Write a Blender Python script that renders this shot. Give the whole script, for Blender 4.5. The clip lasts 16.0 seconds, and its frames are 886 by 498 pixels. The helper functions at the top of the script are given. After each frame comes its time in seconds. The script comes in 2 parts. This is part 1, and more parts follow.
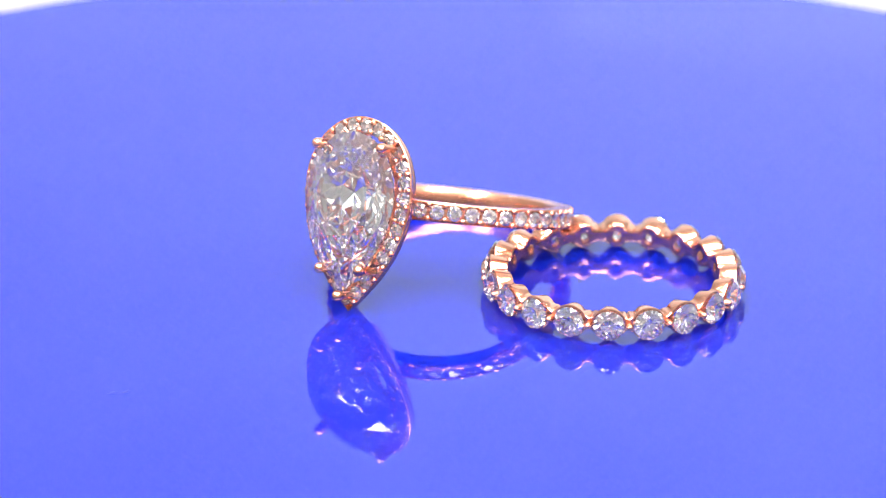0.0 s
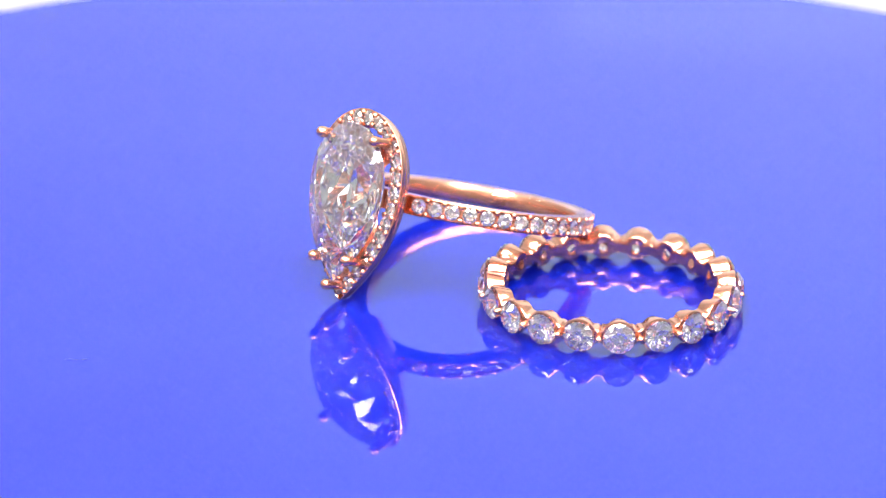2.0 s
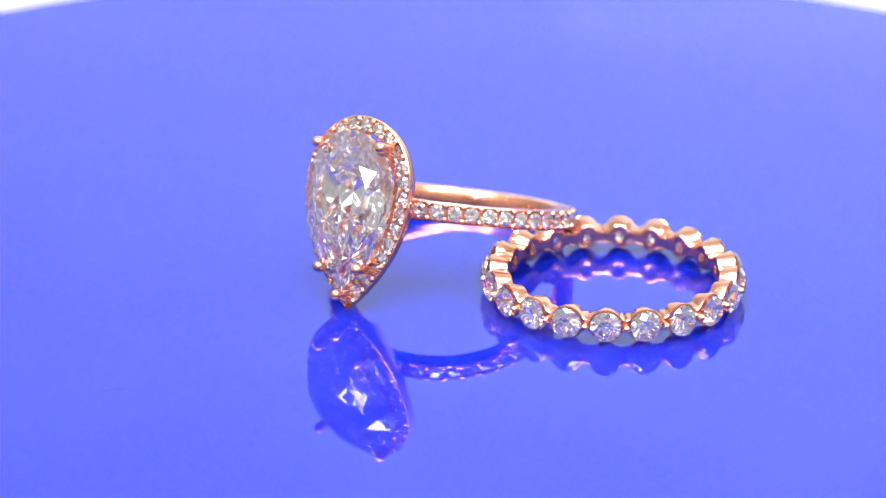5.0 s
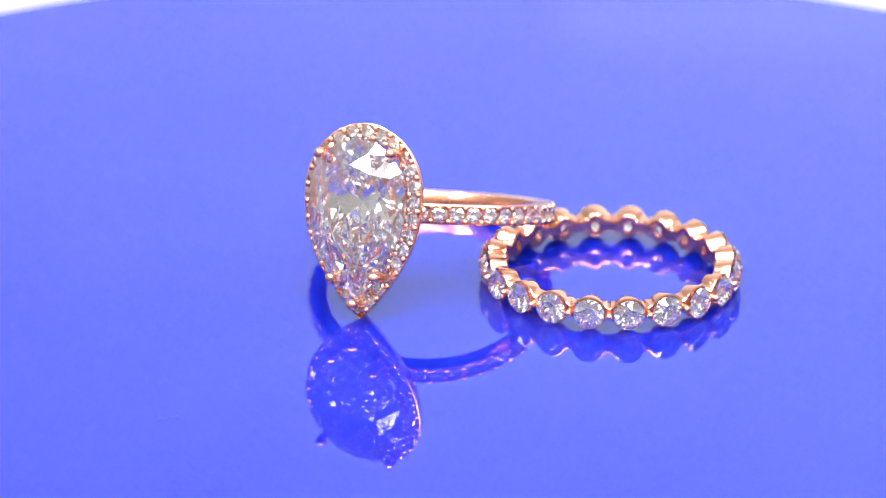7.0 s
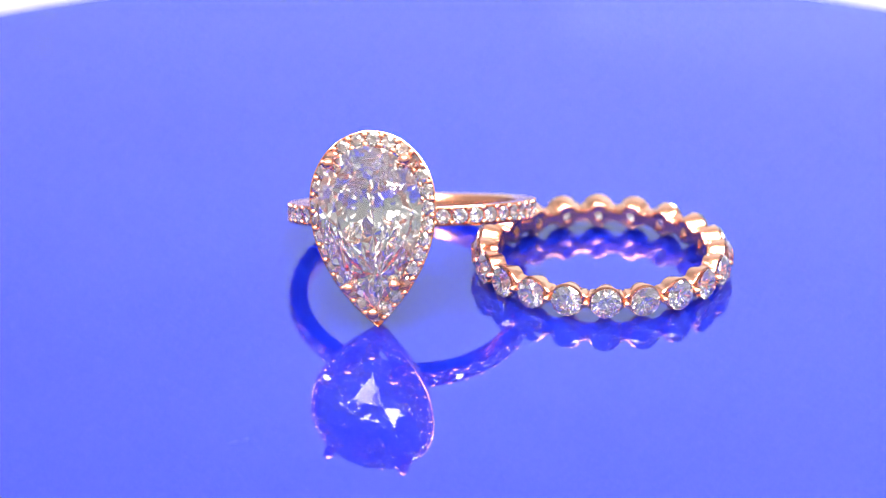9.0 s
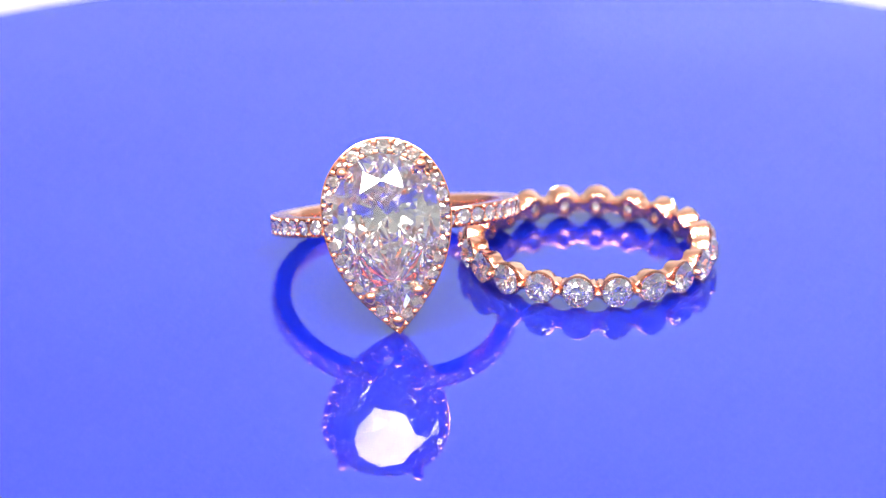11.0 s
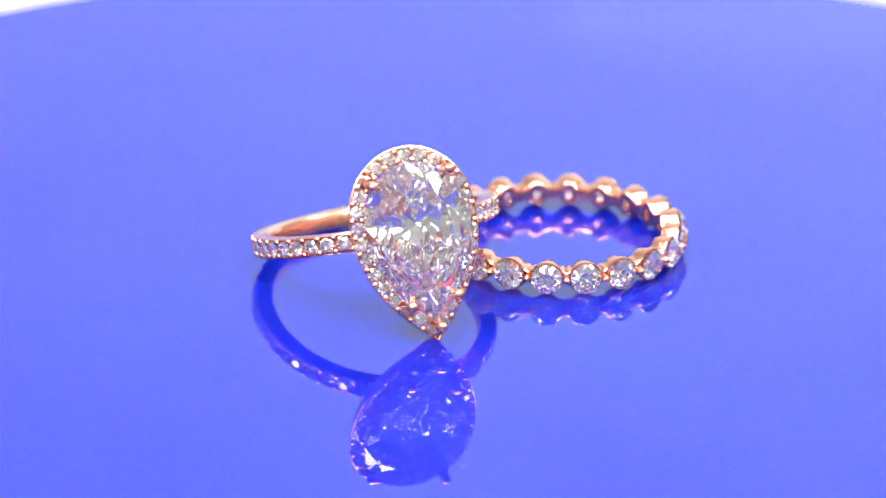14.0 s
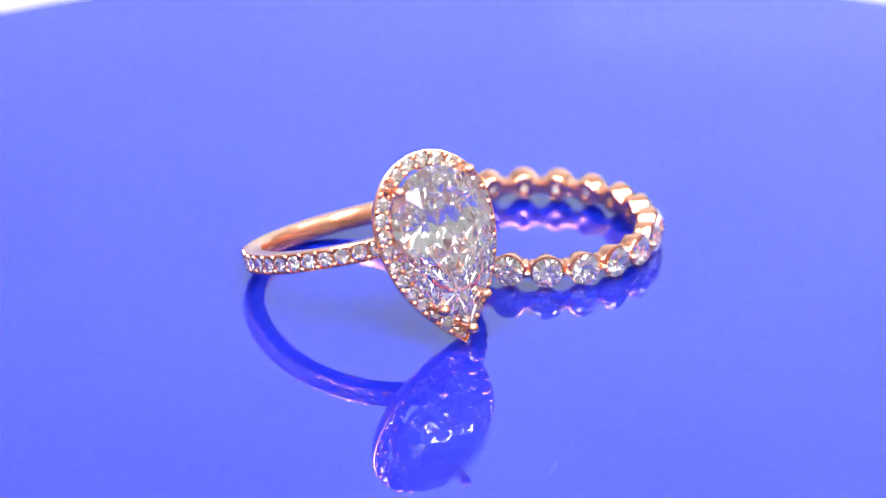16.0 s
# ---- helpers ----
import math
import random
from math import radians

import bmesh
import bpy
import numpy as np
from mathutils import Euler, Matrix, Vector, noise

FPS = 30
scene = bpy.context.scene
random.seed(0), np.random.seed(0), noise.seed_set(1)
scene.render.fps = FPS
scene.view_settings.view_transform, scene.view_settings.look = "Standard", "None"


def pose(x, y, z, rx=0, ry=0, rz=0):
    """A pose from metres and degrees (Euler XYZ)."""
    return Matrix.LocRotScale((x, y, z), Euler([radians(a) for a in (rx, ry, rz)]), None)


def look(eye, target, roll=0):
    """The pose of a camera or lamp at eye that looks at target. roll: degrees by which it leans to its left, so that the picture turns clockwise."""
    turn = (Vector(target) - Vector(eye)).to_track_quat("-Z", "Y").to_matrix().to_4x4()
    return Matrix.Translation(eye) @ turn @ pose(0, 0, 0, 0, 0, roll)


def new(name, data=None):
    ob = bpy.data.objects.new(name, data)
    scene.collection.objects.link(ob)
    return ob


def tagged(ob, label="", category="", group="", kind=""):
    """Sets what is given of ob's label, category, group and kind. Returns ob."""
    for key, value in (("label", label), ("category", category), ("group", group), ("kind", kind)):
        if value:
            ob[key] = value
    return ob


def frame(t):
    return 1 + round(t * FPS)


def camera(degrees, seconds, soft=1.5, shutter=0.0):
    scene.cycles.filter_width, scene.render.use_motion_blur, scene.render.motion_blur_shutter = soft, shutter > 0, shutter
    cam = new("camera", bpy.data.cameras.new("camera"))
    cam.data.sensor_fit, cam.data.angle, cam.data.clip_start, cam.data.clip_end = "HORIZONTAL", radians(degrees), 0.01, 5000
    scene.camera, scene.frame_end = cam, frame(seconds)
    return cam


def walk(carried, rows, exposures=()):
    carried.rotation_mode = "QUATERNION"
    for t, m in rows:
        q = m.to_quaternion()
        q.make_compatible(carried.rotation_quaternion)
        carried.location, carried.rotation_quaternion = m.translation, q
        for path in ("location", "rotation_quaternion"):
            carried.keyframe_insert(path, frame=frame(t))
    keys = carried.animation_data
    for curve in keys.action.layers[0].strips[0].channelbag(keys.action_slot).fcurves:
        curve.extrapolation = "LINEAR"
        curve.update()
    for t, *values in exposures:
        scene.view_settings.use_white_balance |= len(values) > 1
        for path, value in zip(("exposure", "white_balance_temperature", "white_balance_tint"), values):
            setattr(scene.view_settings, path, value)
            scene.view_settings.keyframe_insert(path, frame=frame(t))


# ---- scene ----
MM = 1.06e-3   # one plan unit in metres: the bands are about 16.3 mm inside

# ---------------------------------------------------------------- camera
EYE = Vector((0.0, -255.8, 109.22)) * MM
PITCH, YAW = radians(22.524), radians(-0.411)
AIM = EYE + Vector((math.sin(YAW) * math.cos(PITCH), math.cos(YAW) * math.cos(PITCH), -math.sin(PITCH)))
cam = camera(13.14, 16.0, soft=1.1)
cam.data.dof.use_dof = True
cam.data.dof.focus_distance = 0.2885
cam.data.dof.aperture_fstop = 30.0
walk(cam, [(0.0, look(EYE, AIM, 0.474)), (16.0, look(EYE, AIM, 0.474))])

# turn of the display plate: seconds, degrees
TURN = [(0.0, -24.95), (0.5, -27.75), (1.0, -30.8), (1.5, -34.1), (2.0, -37.1), (2.3, -38.6), (2.5, -39.0),
        (2.7, -39.05), (3.0, -38.3), (3.5, -35.3), (4.0, -32.2), (4.5, -29.25), (5.0, -26.35), (5.5, -23.45),
        (6.0, -20.55), (6.5, -17.6), (7.0, -14.65), (7.5, -11.7), (8.0, -8.8), (8.5, -5.9), (9.0, -2.97),
        (9.5, -0.05), (10.0, 2.85), (10.5, 5.75), (11.0, 8.65), (11.5, 11.5), (12.0, 14.45), (12.5, 17.35),
        (13.0, 20.3), (13.5, 23.2), (14.0, 26.15), (14.5, 29.1), (15.0, 32.05), (15.5, 35.0), (16.0, 37.93)]

# ---------------------------------------------------------------- light
world = bpy.data.worlds.new("studio")
world.use_nodes = True
world.node_tree.nodes["Background"].inputs[0].default_value = (0.8, 0.85, 1.0, 1)
world.node_tree.nodes["Background"].inputs[1].default_value = 0.15
scene.world = world


def led(name, place, target, size, watts, colour=(1.0, 0.88, 0.77)):
    """A small round jewellery lamp."""
    data = bpy.data.lights.new(name, "AREA")
    data.shape, data.size, data.energy, data.color = "DISK", size, watts, colour
    data.spread = radians(60)
    ob = new(name, data)
    ob.matrix_world = look(place, target)
    return ob


for k in range(40):
    turn, rise = radians(-88 + 176 * ((k * 11) % 40) / 39), radians(38 + 38 * (((k * 7) % 40) / 39) ** 1.2)
    led("spot_lamp", (0.50 * math.sin(turn) * math.cos(rise), -0.50 * math.cos(turn) * math.cos(rise), 0.50 * math.sin(rise)), (0, 0, 0.004), 0.038, 0.075)
# small unseen panel lamp, added for bright glints in the facets
front = bpy.data.lights.new("glint_panel", "AREA")
front.shape, front.size, front.size_y, front.energy, front.color = "RECTANGLE", 0.10, 0.07, 0.09, (1.0, 0.98, 0.95)
new("glint_panel", front).matrix_world = look((0, -0.40, 0.44), (0, 0, 0))
scene.view_settings.exposure = 0.0
scene.cycles.max_bounces = scene.cycles.transmission_bounces = scene.cycles.glossy_bounces = 24   # light goes to and fro in cut stones


# ---------------------------------------------------------------- materials
def material(name, colour, rough, metal=0.0, **more):
    m = bpy.data.materials.new(name)
    m.use_nodes = True
    b = m.node_tree.nodes["Principled BSDF"]
    b.inputs["Base Color"].default_value = (*colour, 1)
    b.inputs["Roughness"].default_value = rough
    b.inputs["Metallic"].default_value = metal
    for key, value in more.items():
        b.inputs[key].default_value = value
    return m


def grain(m, scale, low, high, bump=0.0, bump_scale=0.0, distance=1e-5):
    """Mottles the base colour between two colours, and adds a fine relief."""
    nodes, links = m.node_tree.nodes, m.node_tree.links
    b = nodes["Principled BSDF"]
    co = nodes.new("ShaderNodeTexCoord")
    n = nodes.new("ShaderNodeTexNoise")
    n.inputs["Scale"].default_value, n.inputs["Detail"].default_value = scale, 6
    ramp = nodes.new("ShaderNodeValToRGB")
    ramp.color_ramp.elements[0].position, ramp.color_ramp.elements[0].color = 0.35, (*low, 1)
    ramp.color_ramp.elements[1].position, ramp.color_ramp.elements[1].color = 0.65, (*high, 1)
    links.new(co.outputs["Object"], n.inputs["Vector"])
    links.new(n.outputs["Fac"], ramp.inputs["Fac"])
    links.new(ramp.outputs["Color"], b.inputs["Base Color"])
    if bump:
        n2 = nodes.new("ShaderNodeTexNoise")
        n2.inputs["Scale"].default_value, n2.inputs["Detail"].default_value = bump_scale, 4
        bp = nodes.new("ShaderNodeBump")
        bp.inputs["Strength"].default_value, bp.inputs["Distance"].default_value = bump, distance
        links.new(co.outputs["Object"], n2.inputs["Vector"])
        links.new(n2.outputs["Fac"], bp.inputs["Height"])
        links.new(bp.outputs["Normal"], b.inputs["Normal"])
    return m


gold = grain(material("rose_gold", (0.75, 0.37, 0.25), 0.21, 1.0), 900, (0.72, 0.35, 0.23), (0.78, 0.39, 0.27), 0.25, 1400, 2e-5)
diamond = material("diamond", (1.0, 0.98, 0.95), 0.0, 0.0, **{"Transmission Weight": 1.0, "IOR": 2.417})
blue = grain(material("blue_acrylic", (0.0012, 0.004, 0.154), 0.0, 0.0, IOR=1.49, **{"Subsurface Weight": 1.0, "Subsurface Radius": (1.0, 1.0, 1.0), "Subsurface Scale": 0.02}), 40, (0.0008, 0.0033, 0.150), (0.0016, 0.005, 0.158))
white_paint = grain(material("white_laminate", (0.34, 0.34, 0.36), 0.45), 30, (0.33, 0.33, 0.35), (0.36, 0.36, 0.38), 0.1, 300)
lint_stuff = material("lint", (0.010, 0.016, 0.09), 0.9)
pale_cloth = grain(material("pale_cloth", (0.6, 0.6, 0.6), 0.9), 60, (0.57, 0.57, 0.57), (0.63, 0.63, 0.63), 0.3, 900, 1e-4)


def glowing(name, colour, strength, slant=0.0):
    """Cloth with its glow put into the material, in place of lamps behind it. slant: how much brighter it gets for each
    metre towards +x.
    """
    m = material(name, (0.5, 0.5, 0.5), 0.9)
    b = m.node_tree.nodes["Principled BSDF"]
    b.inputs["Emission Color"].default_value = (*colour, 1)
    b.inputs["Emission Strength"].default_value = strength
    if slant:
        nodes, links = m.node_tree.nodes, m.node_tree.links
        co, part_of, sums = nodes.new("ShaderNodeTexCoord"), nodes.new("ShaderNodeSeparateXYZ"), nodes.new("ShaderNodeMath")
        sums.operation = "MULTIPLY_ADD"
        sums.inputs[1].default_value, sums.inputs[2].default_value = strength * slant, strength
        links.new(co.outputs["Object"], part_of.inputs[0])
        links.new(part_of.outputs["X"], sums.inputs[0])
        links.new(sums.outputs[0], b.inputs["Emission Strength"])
    return m


# the back cloth's uneven light is painted into its emission by slant
glow_back = glowing("glowing_back_cloth", (0.80, 0.93, 1.0), 1.25, 1.3)
glow_strip = glowing("lit_strip_cloth", (0.80, 0.93, 1.0), 1.49)
# weak fill glows for the unseen sides, front and top
glow_side = glowing("side_fill_cloth", (0.90, 0.95, 1.0), 0.18)
glow_front = glowing("front_fill_cloth", (1.0, 0.94, 0.88), 0.10)
glow_top = glowing("ceiling_fill_cloth", (0.92, 0.96, 1.0), 0.28)


# ---------------------------------------------------------------- mesh helpers
def part(name, bm, mat, parent=None, label="", m=None, smooth=0.0):
    """Links a bmesh as one mesh object. smooth: edges sharper than this many degrees stay sharp; 0 leaves it flat."""
    bmesh.ops.recalc_face_normals(bm, faces=bm.faces)
    if smooth:
        for f in bm.faces:
            f.smooth = True
        for e in bm.edges:
            e.smooth = len(e.link_faces) < 2 or e.calc_face_angle(0) < radians(smooth)
    data = bpy.data.meshes.new(name)
    bm.to_mesh(data)
    bm.free()
    data.materials.append(mat)
    return again(name, data, parent, label, m)


def again(name, data, parent, label="", m=None):
    """One more object on the same mesh."""
    ob = new(name, data)
    ob.parent = parent
    if m is not None:
        ob.matrix_basis = m
    return tagged(ob, label)


def loft(loops, closed=False, caps=False):
    """Skin over rings of points that have the same count."""
    bm = bmesh.new()
    rows = [[bm.verts.new(p) for p in ring] for ring in loops]
    count = len(rows[0])
    pairs = list(zip(rows, rows[1:])) + ([(rows[-1], rows[0])] if closed else [])
    for a, b in pairs:
        for i in range(count):
            j = (i + 1) % count
            bm.faces.new((a[i], a[j], b[j], b[i]))
    if caps:
        bm.faces.new(rows[0][::-1])
        bm.faces.new(rows[-1])
    return bm


def box(x0, x1, y0, y1, z0, z1):
    bm = bmesh.new()
    bmesh.ops.create_cube(bm, size=1)
    for v in bm.verts:
        v.co = ((x0 + x1) / 2 + v.co.x * (x1 - x0), (y0 + y1) / 2 + v.co.y * (y1 - y0), (z0 + z1) / 2 + v.co.z * (z1 - z0))
    return bm


def ball(radius, u=12, v=8):
    bm = bmesh.new()
    bmesh.ops.create_uvsphere(bm, u_segments=u, v_segments=v, radius=radius)
    return bm


def claw(radius, height, root=-0.8):
    """A short round claw with a domed top, standing along z."""
    prof = [(1.0, root), (1.0, 0.2), (0.92, 0.6), (0.7, 0.85), (0.35, 1.0)]
    return loft([[(radius * r * math.cos(a), radius * r * math.sin(a), height * z) for a in (2 * math.pi * k / 10 for k in range(10))] for r, z in prof], caps=True)


def frame_at(place, out, along):
    """A pose at place whose z is out and whose x is near along."""
    z = Vector(out).normalized()
    x = (Vector(along) - z * z.dot(Vector(along))).normalized()
    m = Matrix((x, z.cross(x), z)).transposed().to_4x4()
    m.translation = place
    return m


def tilt(rng, degrees):
    """A small chance lean, as hand-set stones have."""
    return pose(0, 0, 0, rng.uniform(-degrees, degrees), rng.uniform(-degrees, degrees), rng.uniform(0, 45))


def brilliant(radius_at, crown, pavilion, girdle, table=0.56, lower=0.24, n=8, middle=0.0, jitter=0.0, depth_at=None):
    """A brilliant cut stone over an outline radius_at(angle): table, stars, kites, halves, girdle and pavilion.
    middle: the scale of one more row of pavilion facets; jitter: how uneven the hand-cut facets are;
    depth_at(x, y): the depth of the pavilion, where it is no plain cone."""
    bm = bmesh.new()
    step = 2 * math.pi / n
    rng = random.Random(7)

    def at(k, scale, z, uneven=True):
        w = 1 + jitter * 0.5 * rng.uniform(-1, 1) if uneven else 1
        r = radius_at(k * step) * scale * w
        if z < 0 and scale < 1 and depth_at:
            z = -depth_at(r * math.cos(k * step), r * math.sin(k * step))
        return bm.verts.new((r * math.cos(k * step), r * math.sin(k * step), z * (1 + (jitter * rng.uniform(-1, 1) if uneven else 0))))

    top = [at(k, table, crown, False) for k in range(n)]
    mid = [at(k + 0.5, (1 + table) / 2 * 1.02, crown * 0.56) for k in range(n)]
    rim = [at(k / 2, 1.0, girdle / 2, False) for k in range(2 * n)]
    low = [at(k / 2, 1.0, -girdle / 2, False) for k in range(2 * n)]
    bm.faces.new(top)
    for k in range(n):
        j, e = (k + 1) % n, 2 * k
        a, b, c = rim[e], rim[e + 1], rim[(e + 2) % (2 * n)]
        bm.faces.new((top[k], mid[k], top[j]))
        bm.faces.new((top[k], mid[k - 1], a))
        bm.faces.new((top[k], a, mid[k]))
        bm.faces.new((mid[k], a, b))
        bm.faces.new((mid[k], b, c))
        bm.faces.new((a, low[e], low[e + 1], b))
        bm.faces.new((b, low[e + 1], low[(e + 2) % (2 * n)], c))
    if middle:
        belt = [at(k + 0.5, middle, -pavilion * (1 - middle) * 1.04) for k in range(n)]
        knee = [at(k, (middle + lower) / 2, -pavilion * (1 - (middle + lower) / 2)) for k in range(n)]
        deep = [at(k + 0.5, lower, -pavilion * (1 - lower) * 0.99) for k in range(n)]
        for k in range(n):
            j = (k + 1) % n
            bm.faces.new((belt[k - 1], low[2 * k], belt[k]))
            bm.faces.new((belt[k - 1], belt[k], knee[k]))
            bm.faces.new((knee[k], belt[k], deep[k]))
            bm.faces.new((deep[k], belt[k], knee[j]))
            bm.faces.new((knee[k], deep[k], deep[k - 1]))
        outer = belt
    else:
        deep = [at(k + 0.5, lower, -pavilion * (1 - lower) * 0.97) for k in range(n)]
        outer = deep
    tip = bm.verts.new((0, 0, -pavilion))
    for k in range(n):
        e = 2 * k
        la, lb, lc = low[e], low[e + 1], low[(e + 2) % (2 * n)]
        bm.faces.new((outer[k], lb, la))
        bm.faces.new((outer[k], lc, lb))
        if middle:
            bm.faces.new((tip, deep[k - 1], deep[k]))
        else:
            bm.faces.new((tip, deep[k - 1], la))
            bm.faces.new((tip, la, deep[k]))
    return bm


# ---------------------------------------------------------------- the set round the plate
def studio():
    tagged(part("floor", box(-0.5, 0.5, -0.55, -0.06, -0.06, -0.030), pale_cloth), "pale cloth on the table in front", "table top", kind="structure")
    tagged(part("backdrop", box(-0.5, 0.5, -0.06, 0.5, -0.06, -0.030), white_paint), "white laminate board under and behind the turntable", "backdrop", kind="structure")
    tagged(part("wall_north", box(-0.52, 0.52, 0.50, 0.52, -0.06, 0.62), glow_back), "glowing white diffusion cloth behind the plate, brighter towards +x", "wall", kind="structure")
    tagged(part("trim", box(0.021, 0.088, 0.4975, 0.4995, 0.1496, 0.1545), glow_strip), "brighter strip on the diffusion cloth", "wall strip", kind="structure")
    # sides, front and ceiling are out of view, added to fill gold and stones
    tagged(part("wall_east", box(0.50, 0.52, -0.55, 0.50, -0.06, 0.62), glow_side), "unseen glowing cloth added at the side as fill light", "wall", kind="structure")
    tagged(part("wall_west", box(-0.52, -0.50, -0.55, 0.50, -0.06, 0.62), glow_side), "unseen glowing cloth added at the side as fill light", "wall", kind="structure")
    tagged(part("wall_south", box(-0.52, 0.52, -0.57, -0.55, 0.03, 0.62), glow_front), "unseen glowing cloth added behind the camera as fill light", "wall", kind="structure")
    tagged(part("wall_south_skirt", box(-0.52, 0.52, -0.57, -0.55, -0.06, 0.03), pale_cloth), "unseen pale cloth added below the front fill cloth", "wall", kind="structure")
    tagged(part("ceiling", box(-0.52, 0.52, -0.57, 0.52, 0.62, 0.64), glow_top), "unseen glowing cloth added overhead as fill light", "ceiling", kind="structure")


def ring_of(radius, z, count):
    return [(radius * math.cos(2 * math.pi * k / count), radius * math.sin(2 * math.pi * k / count), z) for k in range(count)]


PLATE_OFF = Vector((1.0, -2.0, 0.0)) * MM   # the plate sits a little off the axis


def turntable():
    root = tagged(new("turntable"), "round glossy blue acrylic turntable plate on a white foot", "turntable")
    r = 75.4 * MM
    prof = [(r - 0.0006, 0.0), (r - 0.0002, -0.0002), (r, -0.0006), (r, -0.0044), (r - 0.0006, -0.005)]
    part("plate", loft([ring_of(a, z, 160) for a, z in prof], caps=True), blue, root, "glossy cobalt blue acrylic plate", smooth=12)
    part("foot", loft([ring_of(a, z, 96) for a, z in ((0.050, -0.005), (0.052, -0.007), (0.052, -0.029), (0.053, -0.030))], caps=True), white_paint, root, "white plastic turntable foot", smooth=30)
    return root


# ---------------------------------------------------------------- band of round stones
BAND_AT, BAND_N, BAND_PHASE, BAND_Z = (9.55 * MM, 4.275 * MM), 20, 39.26, 1.275 * MM


def collet_mesh(r_in, r_out, cup_in, cup_out, bar, half, hole, seat):
    """One sector of the band: a round cup, flared outwards, with a hole through it, and a low bar to each neighbour."""
    fine = 48
    angles = [2 * math.pi * k / fine for k in range(fine)]

    def bend(s, z, r):
        a = s / (half / (math.pi / BAND_N))
        return (r * math.cos(a), r * math.sin(a), z)

    def edge(f, inset, r):
        c, s = abs(math.cos(f)), abs(math.sin(f))
        cup = cup_in + (cup_out - cup_in) * (r - r_in) / (r_out - r_in)
        flat = min((bar - inset) / max(s, 1e-6), half / max(c, 1e-6))
        rad = max(min(cup - inset, half / max(c, 1e-6)), flat)
        return rad * math.cos(f), rad * math.sin(f)

    def circle(f, r):
        return r * math.cos(f), r * math.sin(f)

    def loop(kind, size, r):
        return [bend(*(edge(f, size, r) if kind == "edge" else circle(f, size)), r) for f in angles]

    b = 0.10 * MM
    return loft([loop("circle", hole, r_in + 0.04 * MM), loop("circle", hole + 0.06 * MM, r_in), loop("edge", b, r_in), loop("edge", b * 0.3, r_in + b * 0.3),
                 loop("edge", 0, r_in + b), loop("edge", 0, r_out - b), loop("edge", b * 0.3, r_out - b * 0.3), loop("edge", b, r_out), loop("circle", seat, r_out),
                 loop("circle", seat - 0.05 * MM, r_out - 0.15 * MM)], closed=True)


def eternity_band():
    root = tagged(new("eternity_band"), "rose gold eternity band of round diamonds lying flat on blue plate", "ring")
    bm = collet_mesh(7.62 * MM, 8.90 * MM, 0.93 * MM, 1.25 * MM, 0.52 * MM, 1.40 * MM, 0.33 * MM, 0.98 * MM)
    rng = random.Random(11)
    for k in range(BAND_N):
        a = 2 * math.pi * k / BAND_N
        turn = Matrix.Translation((0, 0, BAND_Z)) @ Matrix.Rotation(a, 4, "Z")
        spin = frame_at(Vector((9.14 * MM * math.cos(a), 9.14 * MM * math.sin(a), BAND_Z)), (math.cos(a), math.sin(a), 0), (0, 0, 1)) @ tilt(rng, 3)
        b = a + math.pi / BAND_N
        spot = frame_at(Vector((9.22 * MM * math.cos(b), 9.22 * MM * math.sin(b), BAND_Z)), (math.cos(b), math.sin(b), 0), (0, 0, 1))
        if k == 0:
            c = part("collet", bm, gold, root, "scalloped rose gold collet", turn, 35)
            d = part("diamond", brilliant(lambda f: 1.12 * MM, 0.38 * MM, 0.96 * MM, 0.05 * MM), diamond, root, "round brilliant diamond", spin)
            p = part("prong", claw(0.25 * MM, 0.36 * MM), gold, root, "", spot, 60)
        else:
            again("collet", c.data, root, "scalloped rose gold collet", turn)
            again("diamond", d.data, root, "round brilliant diamond", spin)
            again("prong", p.data, root, "", spot)
    return root


# ---------------------------------------------------------------- ring with the pear stone
HEAD_U = Vector((0.97987, -0.13695, 0.14529))
HEAD_V = Vector((-0.09304, 0.33068, 0.93915))
HEAD_N = HEAD_U.cross(HEAD_V)
HEAD_O = Vector((-5.937, -7.51, 0.02)) * MM


def pear(inset, count=72, a=4.6, tip=0.0, wide=8.9, top=13.95, shift=0.18, power=2.2):
    """Points of a pear outline in plan units, drawn in by inset."""
    a, tip, top = a - inset, tip + 1.25 * inset, top - inset
    pts = []
    for k in range(count):
        f = 2 * math.pi * k / count
        if math.sin(f) >= 0:
            pts.append((shift + a * math.cos(f), wide + (top - wide) * math.sin(f)))
        else:
            s = -math.sin(f)
            x = 1 - (2 / math.pi * math.asin(min(1, s))) ** power
            v = 2 / math.pi * math.asin(min(1, s))
            side = 1 if math.cos(f) >= 0 else -1
            pts.append((shift * (1 - v) + side * a * x, wide + (tip - wide) * v))
    return pts


def stone_outline(inset=0.0, count=360):
    return pear(inset, count, 3.82, 1.2, 8.65, 12.95, 0.22, 2.15)


def along(pts, count, start=0.0):
    """Evenly spaced points on a closed line, with the inward normals."""
    pts = [Vector(p) for p in pts]
    size = [(pts[(i + 1) % len(pts)] - p).length for i, p in enumerate(pts)]
    total, out, i, run = sum(size), [], 0, 0.0
    for k in range(count):
        want = ((k + start) / count) * total
        while run + size[i] < want:
            run += size[i]
            i += 1
        d = (pts[(i + 1) % len(pts)] - pts[i]).normalized()
        out.append((pts[i] + d * (want - run), Vector((-d.y, d.x))))
    return out


SHANK_D, SHANK_V, SHANK_R, SHANK_TA, SHANK_TB = 12.04, 7.72, 9.03, -0.010, -0.0505


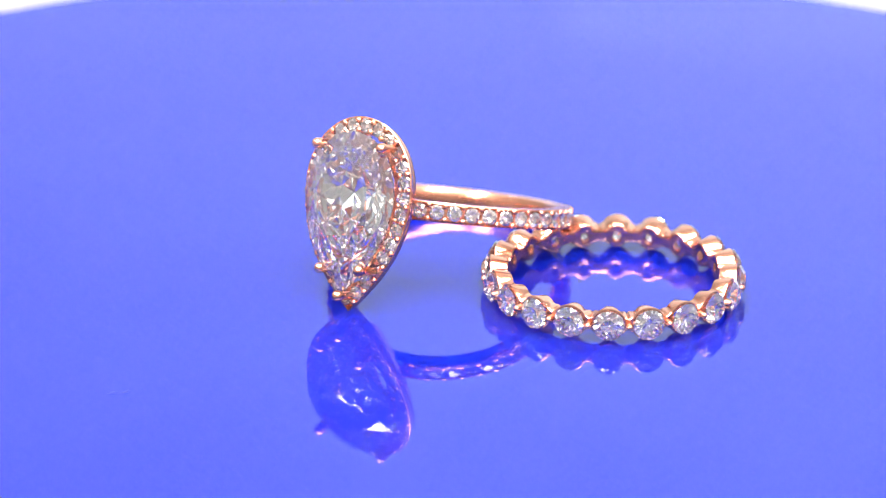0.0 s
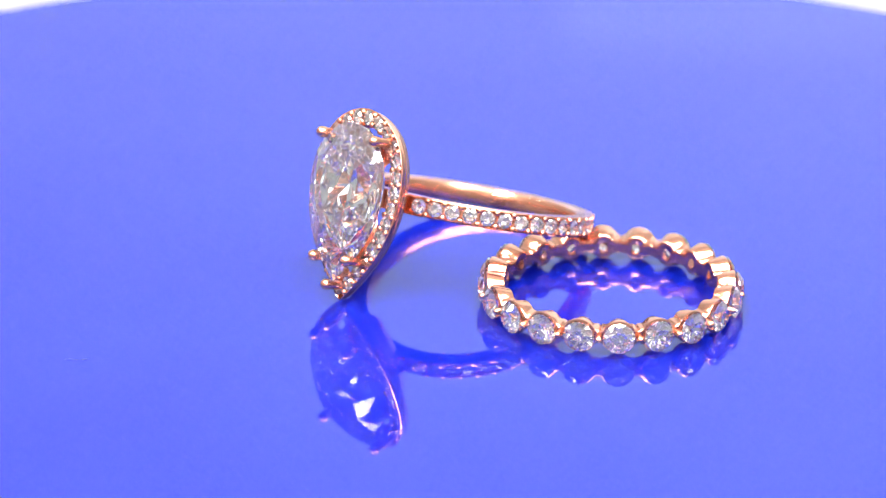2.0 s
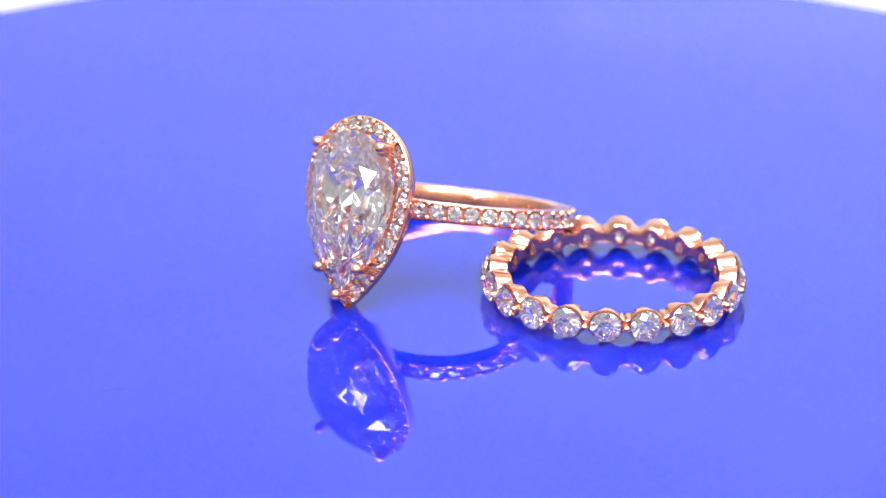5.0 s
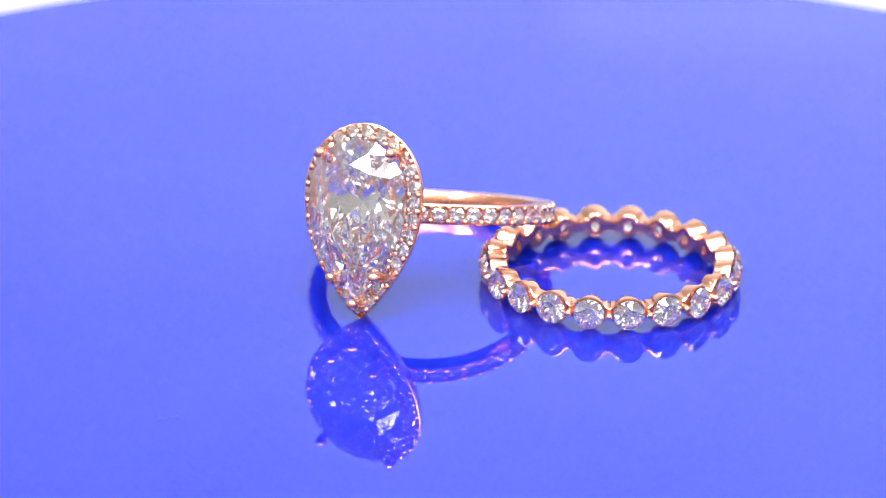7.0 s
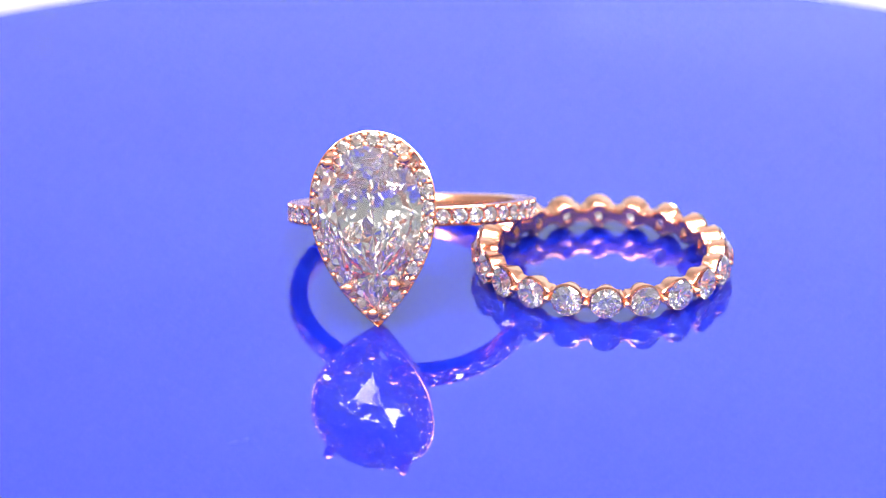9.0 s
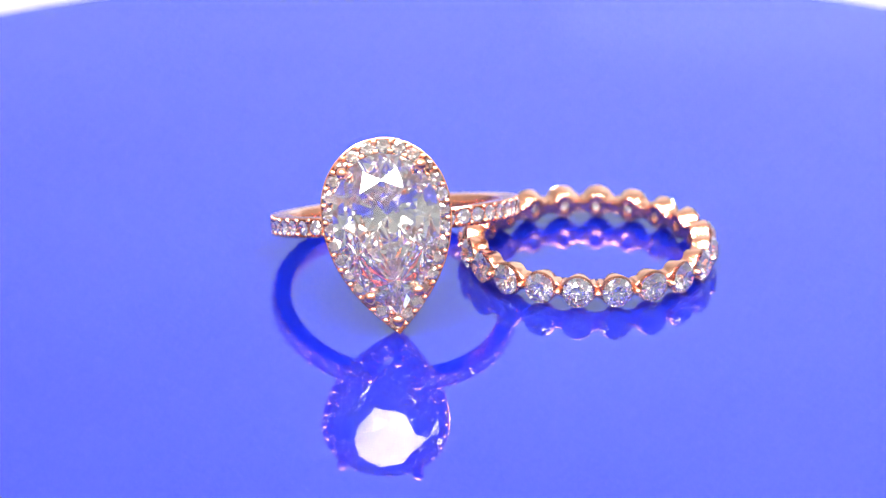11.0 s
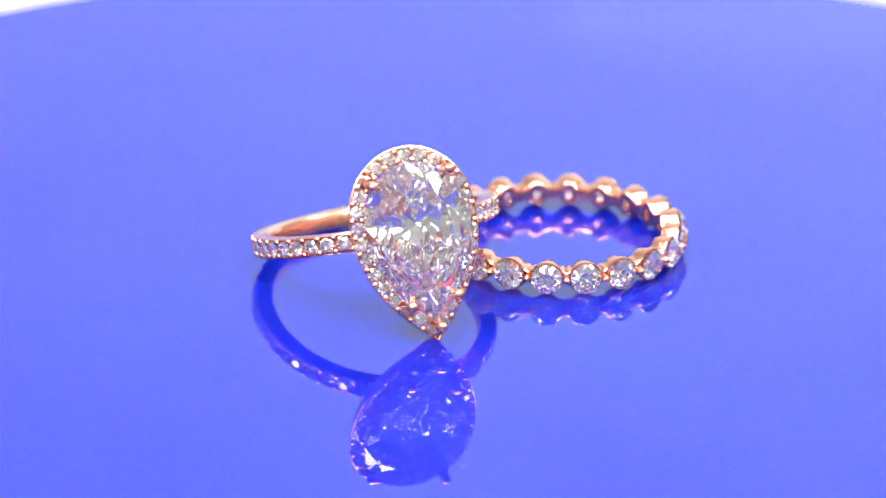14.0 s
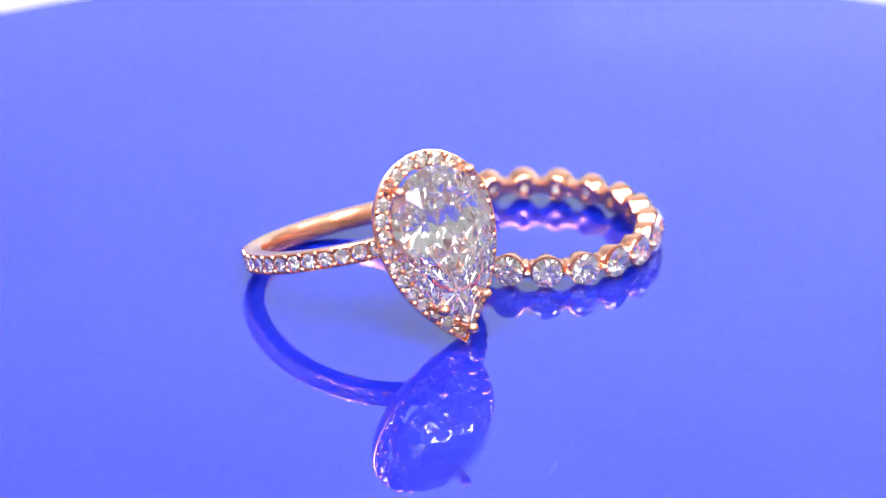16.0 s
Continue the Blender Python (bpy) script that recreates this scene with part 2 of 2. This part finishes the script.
def shank_frame():
    n = (Vector((0, 0, 1)) + SHANK_TA * Vector((0, 1, 0))).normalized()
    u = (Vector((1, 0, 0)) + SHANK_TB * Vector((0, 1, 0)))
    u = (u - n * n.dot(u)).normalized()
    m = Matrix((n, u, n.cross(u))).transposed().to_4x4()
    m.translation = Vector((0.02, SHANK_V, -SHANK_D)) * MM
    return m


def engagement_ring():
    root = tagged(new("engagement_ring"), "rose gold ring with pear diamond and halo leaning on blue plate", "ring")

    def lifted(pts, n):
        return [(x * MM, y * MM, n * MM) for x, y in pts]

    # halo plate, tapered towards the back
    inner = stone_outline(0.1, 72)
    loops = [lifted(stone_outline(0.35, 72), -1.15), lifted(pear(0.42), -1.15), lifted(pear(0.30), -1.05), lifted(pear(0.02), -0.12), lifted(pear(0.0), -0.03), lifted(pear(0.06), 0.0),
             lifted(pear(0.10), -0.03), lifted(pear(0.14), -0.62), lifted(inner, -0.62), lifted(stone_outline(0.2, 72), -0.75)]
    part("halo", loft(loops, closed=True), gold, root, "pear shaped rose gold halo", smooth=35)

    # centre stone
    line = stone_outline(0.02)
    cu, cv = 0.22, 8.5
    polar = sorted((math.atan2(y - cv, x - cu) % (2 * math.pi), math.hypot(x - cu, y - cv)) for x, y in line)
    fa, fr = [p[0] for p in polar], [p[1] for p in polar]

    def radius_at(f):
        return float(np.interp(f % (2 * math.pi), fa, fr, period=2 * math.pi)) * MM

    def depth_at(x, y):
        px, py = cu - y / MM, cv + x / MM
        gap = min(math.hypot(px - a, py - b) for a, b in line)
        keel = 1.5 + 2.0 * min(1.0, max(0.0, (py - 4.2) / 4.0))
        slope = 0.92 - 0.40 * min(1.0, max(0.0, (6.5 - py) / 3.0))
        return min(keel, 0.07 + slope * gap) * MM

    bm = brilliant(lambda f: radius_at(f + math.pi / 2), 1.05 * MM, 3.50 * MM, 0.16 * MM, 0.58, 0.26, 9, 0.62, 0.05, depth_at)
    rng = random.Random(3)
    # the long lower half is cut into many small pointed facets
    deep = [f for f in bm.faces if f.calc_center_median().z < -0.10 * MM and f.calc_center_median().x < -1.2 * MM]
    split = bmesh.ops.poke(bm, faces=deep)
    for v in split["verts"]:
        v.co += Vector((rng.uniform(-0.12, 0.12), rng.uniform(-0.12, 0.12), rng.uniform(-0.10, 0.02))) * MM
    small = [f for f in split["faces"] if f.calc_area() > (0.14 * MM) ** 2]
    inside = [2 * f.calc_area() / f.calc_perimeter() for f in small]
    for v, size in zip(bmesh.ops.poke(bm, faces=small)["verts"], inside):
        v.co.z -= size * rng.uniform(0.5, 1.0)
    part("centre_diamond", bm, diamond, root, "large pear cut diamond", Matrix.Translation((cu * MM, cv * MM, 0.98 * MM)) @ Matrix.Rotation(math.pi / 2, 4, "Z"))

    # halo stones and their beads
    n = 28
    small = bead = None
    for k, (p, inward) in enumerate(along(pear(0.62, 360), n, 0.5)):
        m = Matrix.Translation((p.x * MM, p.y * MM, 0.02 * MM)) @ tilt(rng, 6)
        if small is None:
            small = part("halo_diamond", brilliant(lambda f: 0.55 * MM, 0.18 * MM, 0.48 * MM, 0.03 * MM), diamond, root, "small round halo diamond", m).data
        else:
            again("halo_diamond", small, root, "small round halo diamond", m)
    for k, (p, inward) in enumerate(along(pear(0.62, 360), n, 0.0)):
        for d in (-0.36, 0.36):
            q = p + inward * d
            m = Matrix.Translation((q.x * MM, q.y * MM, 0.04 * MM))
            if bead is None:
                bead = part("bead", claw(0.22 * MM, 0.16 * MM, -1.6), gold, root, "", m, 60).data
            else:
                again("bead", bead, root, "", m)

    # prongs
    for u, v in ((-2.46, 11.76), (3.08, 11.72), (-1.60, 3.10), (1.78, 3.17), (0.10, 1.25)):
        w = Vector((u - 0.25, v - 8.0)).normalized() * 0.10
        prof = [(0.32, -1.1), (0.33, 0.6), (0.36, 1.15), (0.40, 1.40), (0.40, 1.60), (0.36, 1.77), (0.24, 1.90), (0.10, 1.95)]
        bm = loft([[((u + w.x * max(0, 1 - abs(z)) + r * math.cos(a)) * MM, (v + w.y + r * math.sin(a)) * MM, z * MM)
                    for a in (2 * math.pi * k / 14 for k in range(14))] for r, z in prof], caps=True)
        part("prong", bm, gold, root, "round rose gold claw", smooth=60)

    # basket under the halo
    bas = [(0.9, -1.1), (1.1, -1.9), (1.9, -3.0), (2.2, -3.3)]
    rings = [lifted(stone_outline(i, 72), z) for i, z in bas] + [lifted(stone_outline(i + 0.5, 72), z) for i, z in bas[::-1]]
    part("basket", loft(rings, closed=True), gold, root, "rose gold basket under the stone", smooth=40)

    # shank
    sh = shank_frame()
    count = 120
    w = 0.72
    prof = [(SHANK_R - 0.66, 0.12 - w), (SHANK_R - 0.08, 0.10 - w), (SHANK_R - 0.12, -w), (SHANK_R - 1.15, -w), (SHANK_R - 1.30, 0.10 - w), (SHANK_R - 1.38, 0.35 - w),
            (SHANK_R - 1.40, 0.0), (SHANK_R - 1.38, w - 0.35), (SHANK_R - 1.30, w - 0.10), (SHANK_R - 1.15, w), (SHANK_R - 0.12, w), (SHANK_R - 0.08, w - 0.10), (SHANK_R - 0.66, w - 0.12)]
    loops = [[(r * MM * math.cos(2 * math.pi * k / count), r * MM * math.sin(2 * math.pi * k / count), z * MM) for k in range(count)] for r, z in prof]
    bm = loft(loops, closed=True)
    bmesh.ops.transform(bm, matrix=sh, verts=bm.verts)
    part("shank", bm, gold, root, "polished rose gold shank", smooth=35)
    arc = []
    for k in range(25):
        a = radians(159 + 42 * k / 24)
        arc.append([(r * MM * math.cos(a), r * MM * math.sin(a), z * MM) for r, z in ((SHANK_R - 0.70, -0.63), (SHANK_R - 0.10, -0.63), (SHANK_R - 0.03, -0.4), (SHANK_R, 0.0), (SHANK_R - 0.03, 0.4), (SHANK_R - 0.10, 0.63), (SHANK_R - 0.70, 0.63))])
    bm = loft(arc, caps=True)
    bmesh.ops.transform(bm, matrix=sh, verts=bm.verts)
    part("shank_back", bm, gold, root, "plain polished back of the shank", smooth=35)
    stone = None
    pitch = 8.25
    for side in (1, -1):
        for k in range(17):
            a = radians(side * (20 + pitch * k))
            out = Vector((math.cos(a), math.sin(a), 0))
            m = sh @ frame_at(out * (SHANK_R - 0.06) * MM, out, (0, 0, 1)) @ tilt(rng, 6)
            if stone is None:
                stone = part("shank_diamond", brilliant(lambda f: 0.565 * MM, 0.17 * MM, 0.47 * MM, 0.03 * MM), diamond, root, "small round pave diamond", m).data
            else:
                again("shank_diamond", stone, root, "small round pave diamond", m)
            b = a + radians(side * pitch / 2)
            for z in (-0.50, 0.50):
                again("bead", bead, root, "", sh @ frame_at(Vector((math.cos(b) * (SHANK_R - 0.06) * MM, math.sin(b) * (SHANK_R - 0.06) * MM, z * MM)), (math.cos(b), math.sin(b), 0), (0, 0, 1)))
    return root


# ---------------------------------------------------------------- a speck on the plate
LINT_AT = Vector((-13.6, -26.83, 0.0)) * MM


def lint():
    """A tiny bent fibre on the plate."""
    line = [Vector((-1.0, 0.06, 0.04)), Vector((-0.55, 0.10, 0.05)), Vector((-0.1, -0.06, 0.045)), Vector((0.35, -0.10, 0.05)), Vector((0.7, 0.04, 0.05)), Vector((1.0, 0.16, 0.04))]
    sizes = (0.012, 0.028, 0.018, 0.022, 0.04, 0.012)
    rings = [[(p + Vector((0, math.cos(a), math.sin(a))) * w) * MM * 0.8 for a in (2 * math.pi * k / 6 for k in range(6))] for p, w in zip(line, sizes)]
    return tagged(part("lint_fibre", loft(rings, caps=True), lint_stuff, smooth=60), "tiny dark lint fibre lying on glossy blue plate", "lint")


# ---------------------------------------------------------------- build
studio()
plate = turntable()
band = eternity_band()
ring = engagement_ring()
speck = lint()


def motions():
    """The plate turns one way, stops and turns back, and carries both rings."""
    lean = Matrix((HEAD_U, HEAD_V, HEAD_N)).transposed().to_4x4()
    lean.translation = HEAD_O
    flat = Matrix.Translation((*BAND_AT, 0)) @ Matrix.Rotation(radians(BAND_PHASE), 4, "Z")
    for thing, rest in ((plate, Matrix.Translation(PLATE_OFF)), (band, flat), (ring, lean), (speck, Matrix.Translation(LINT_AT) @ Matrix.Rotation(radians(38), 4, "Z"))):
        walk(thing, [(t, Matrix.Rotation(radians(a), 4, "Z") @ rest) for t, a in TURN])


motions()
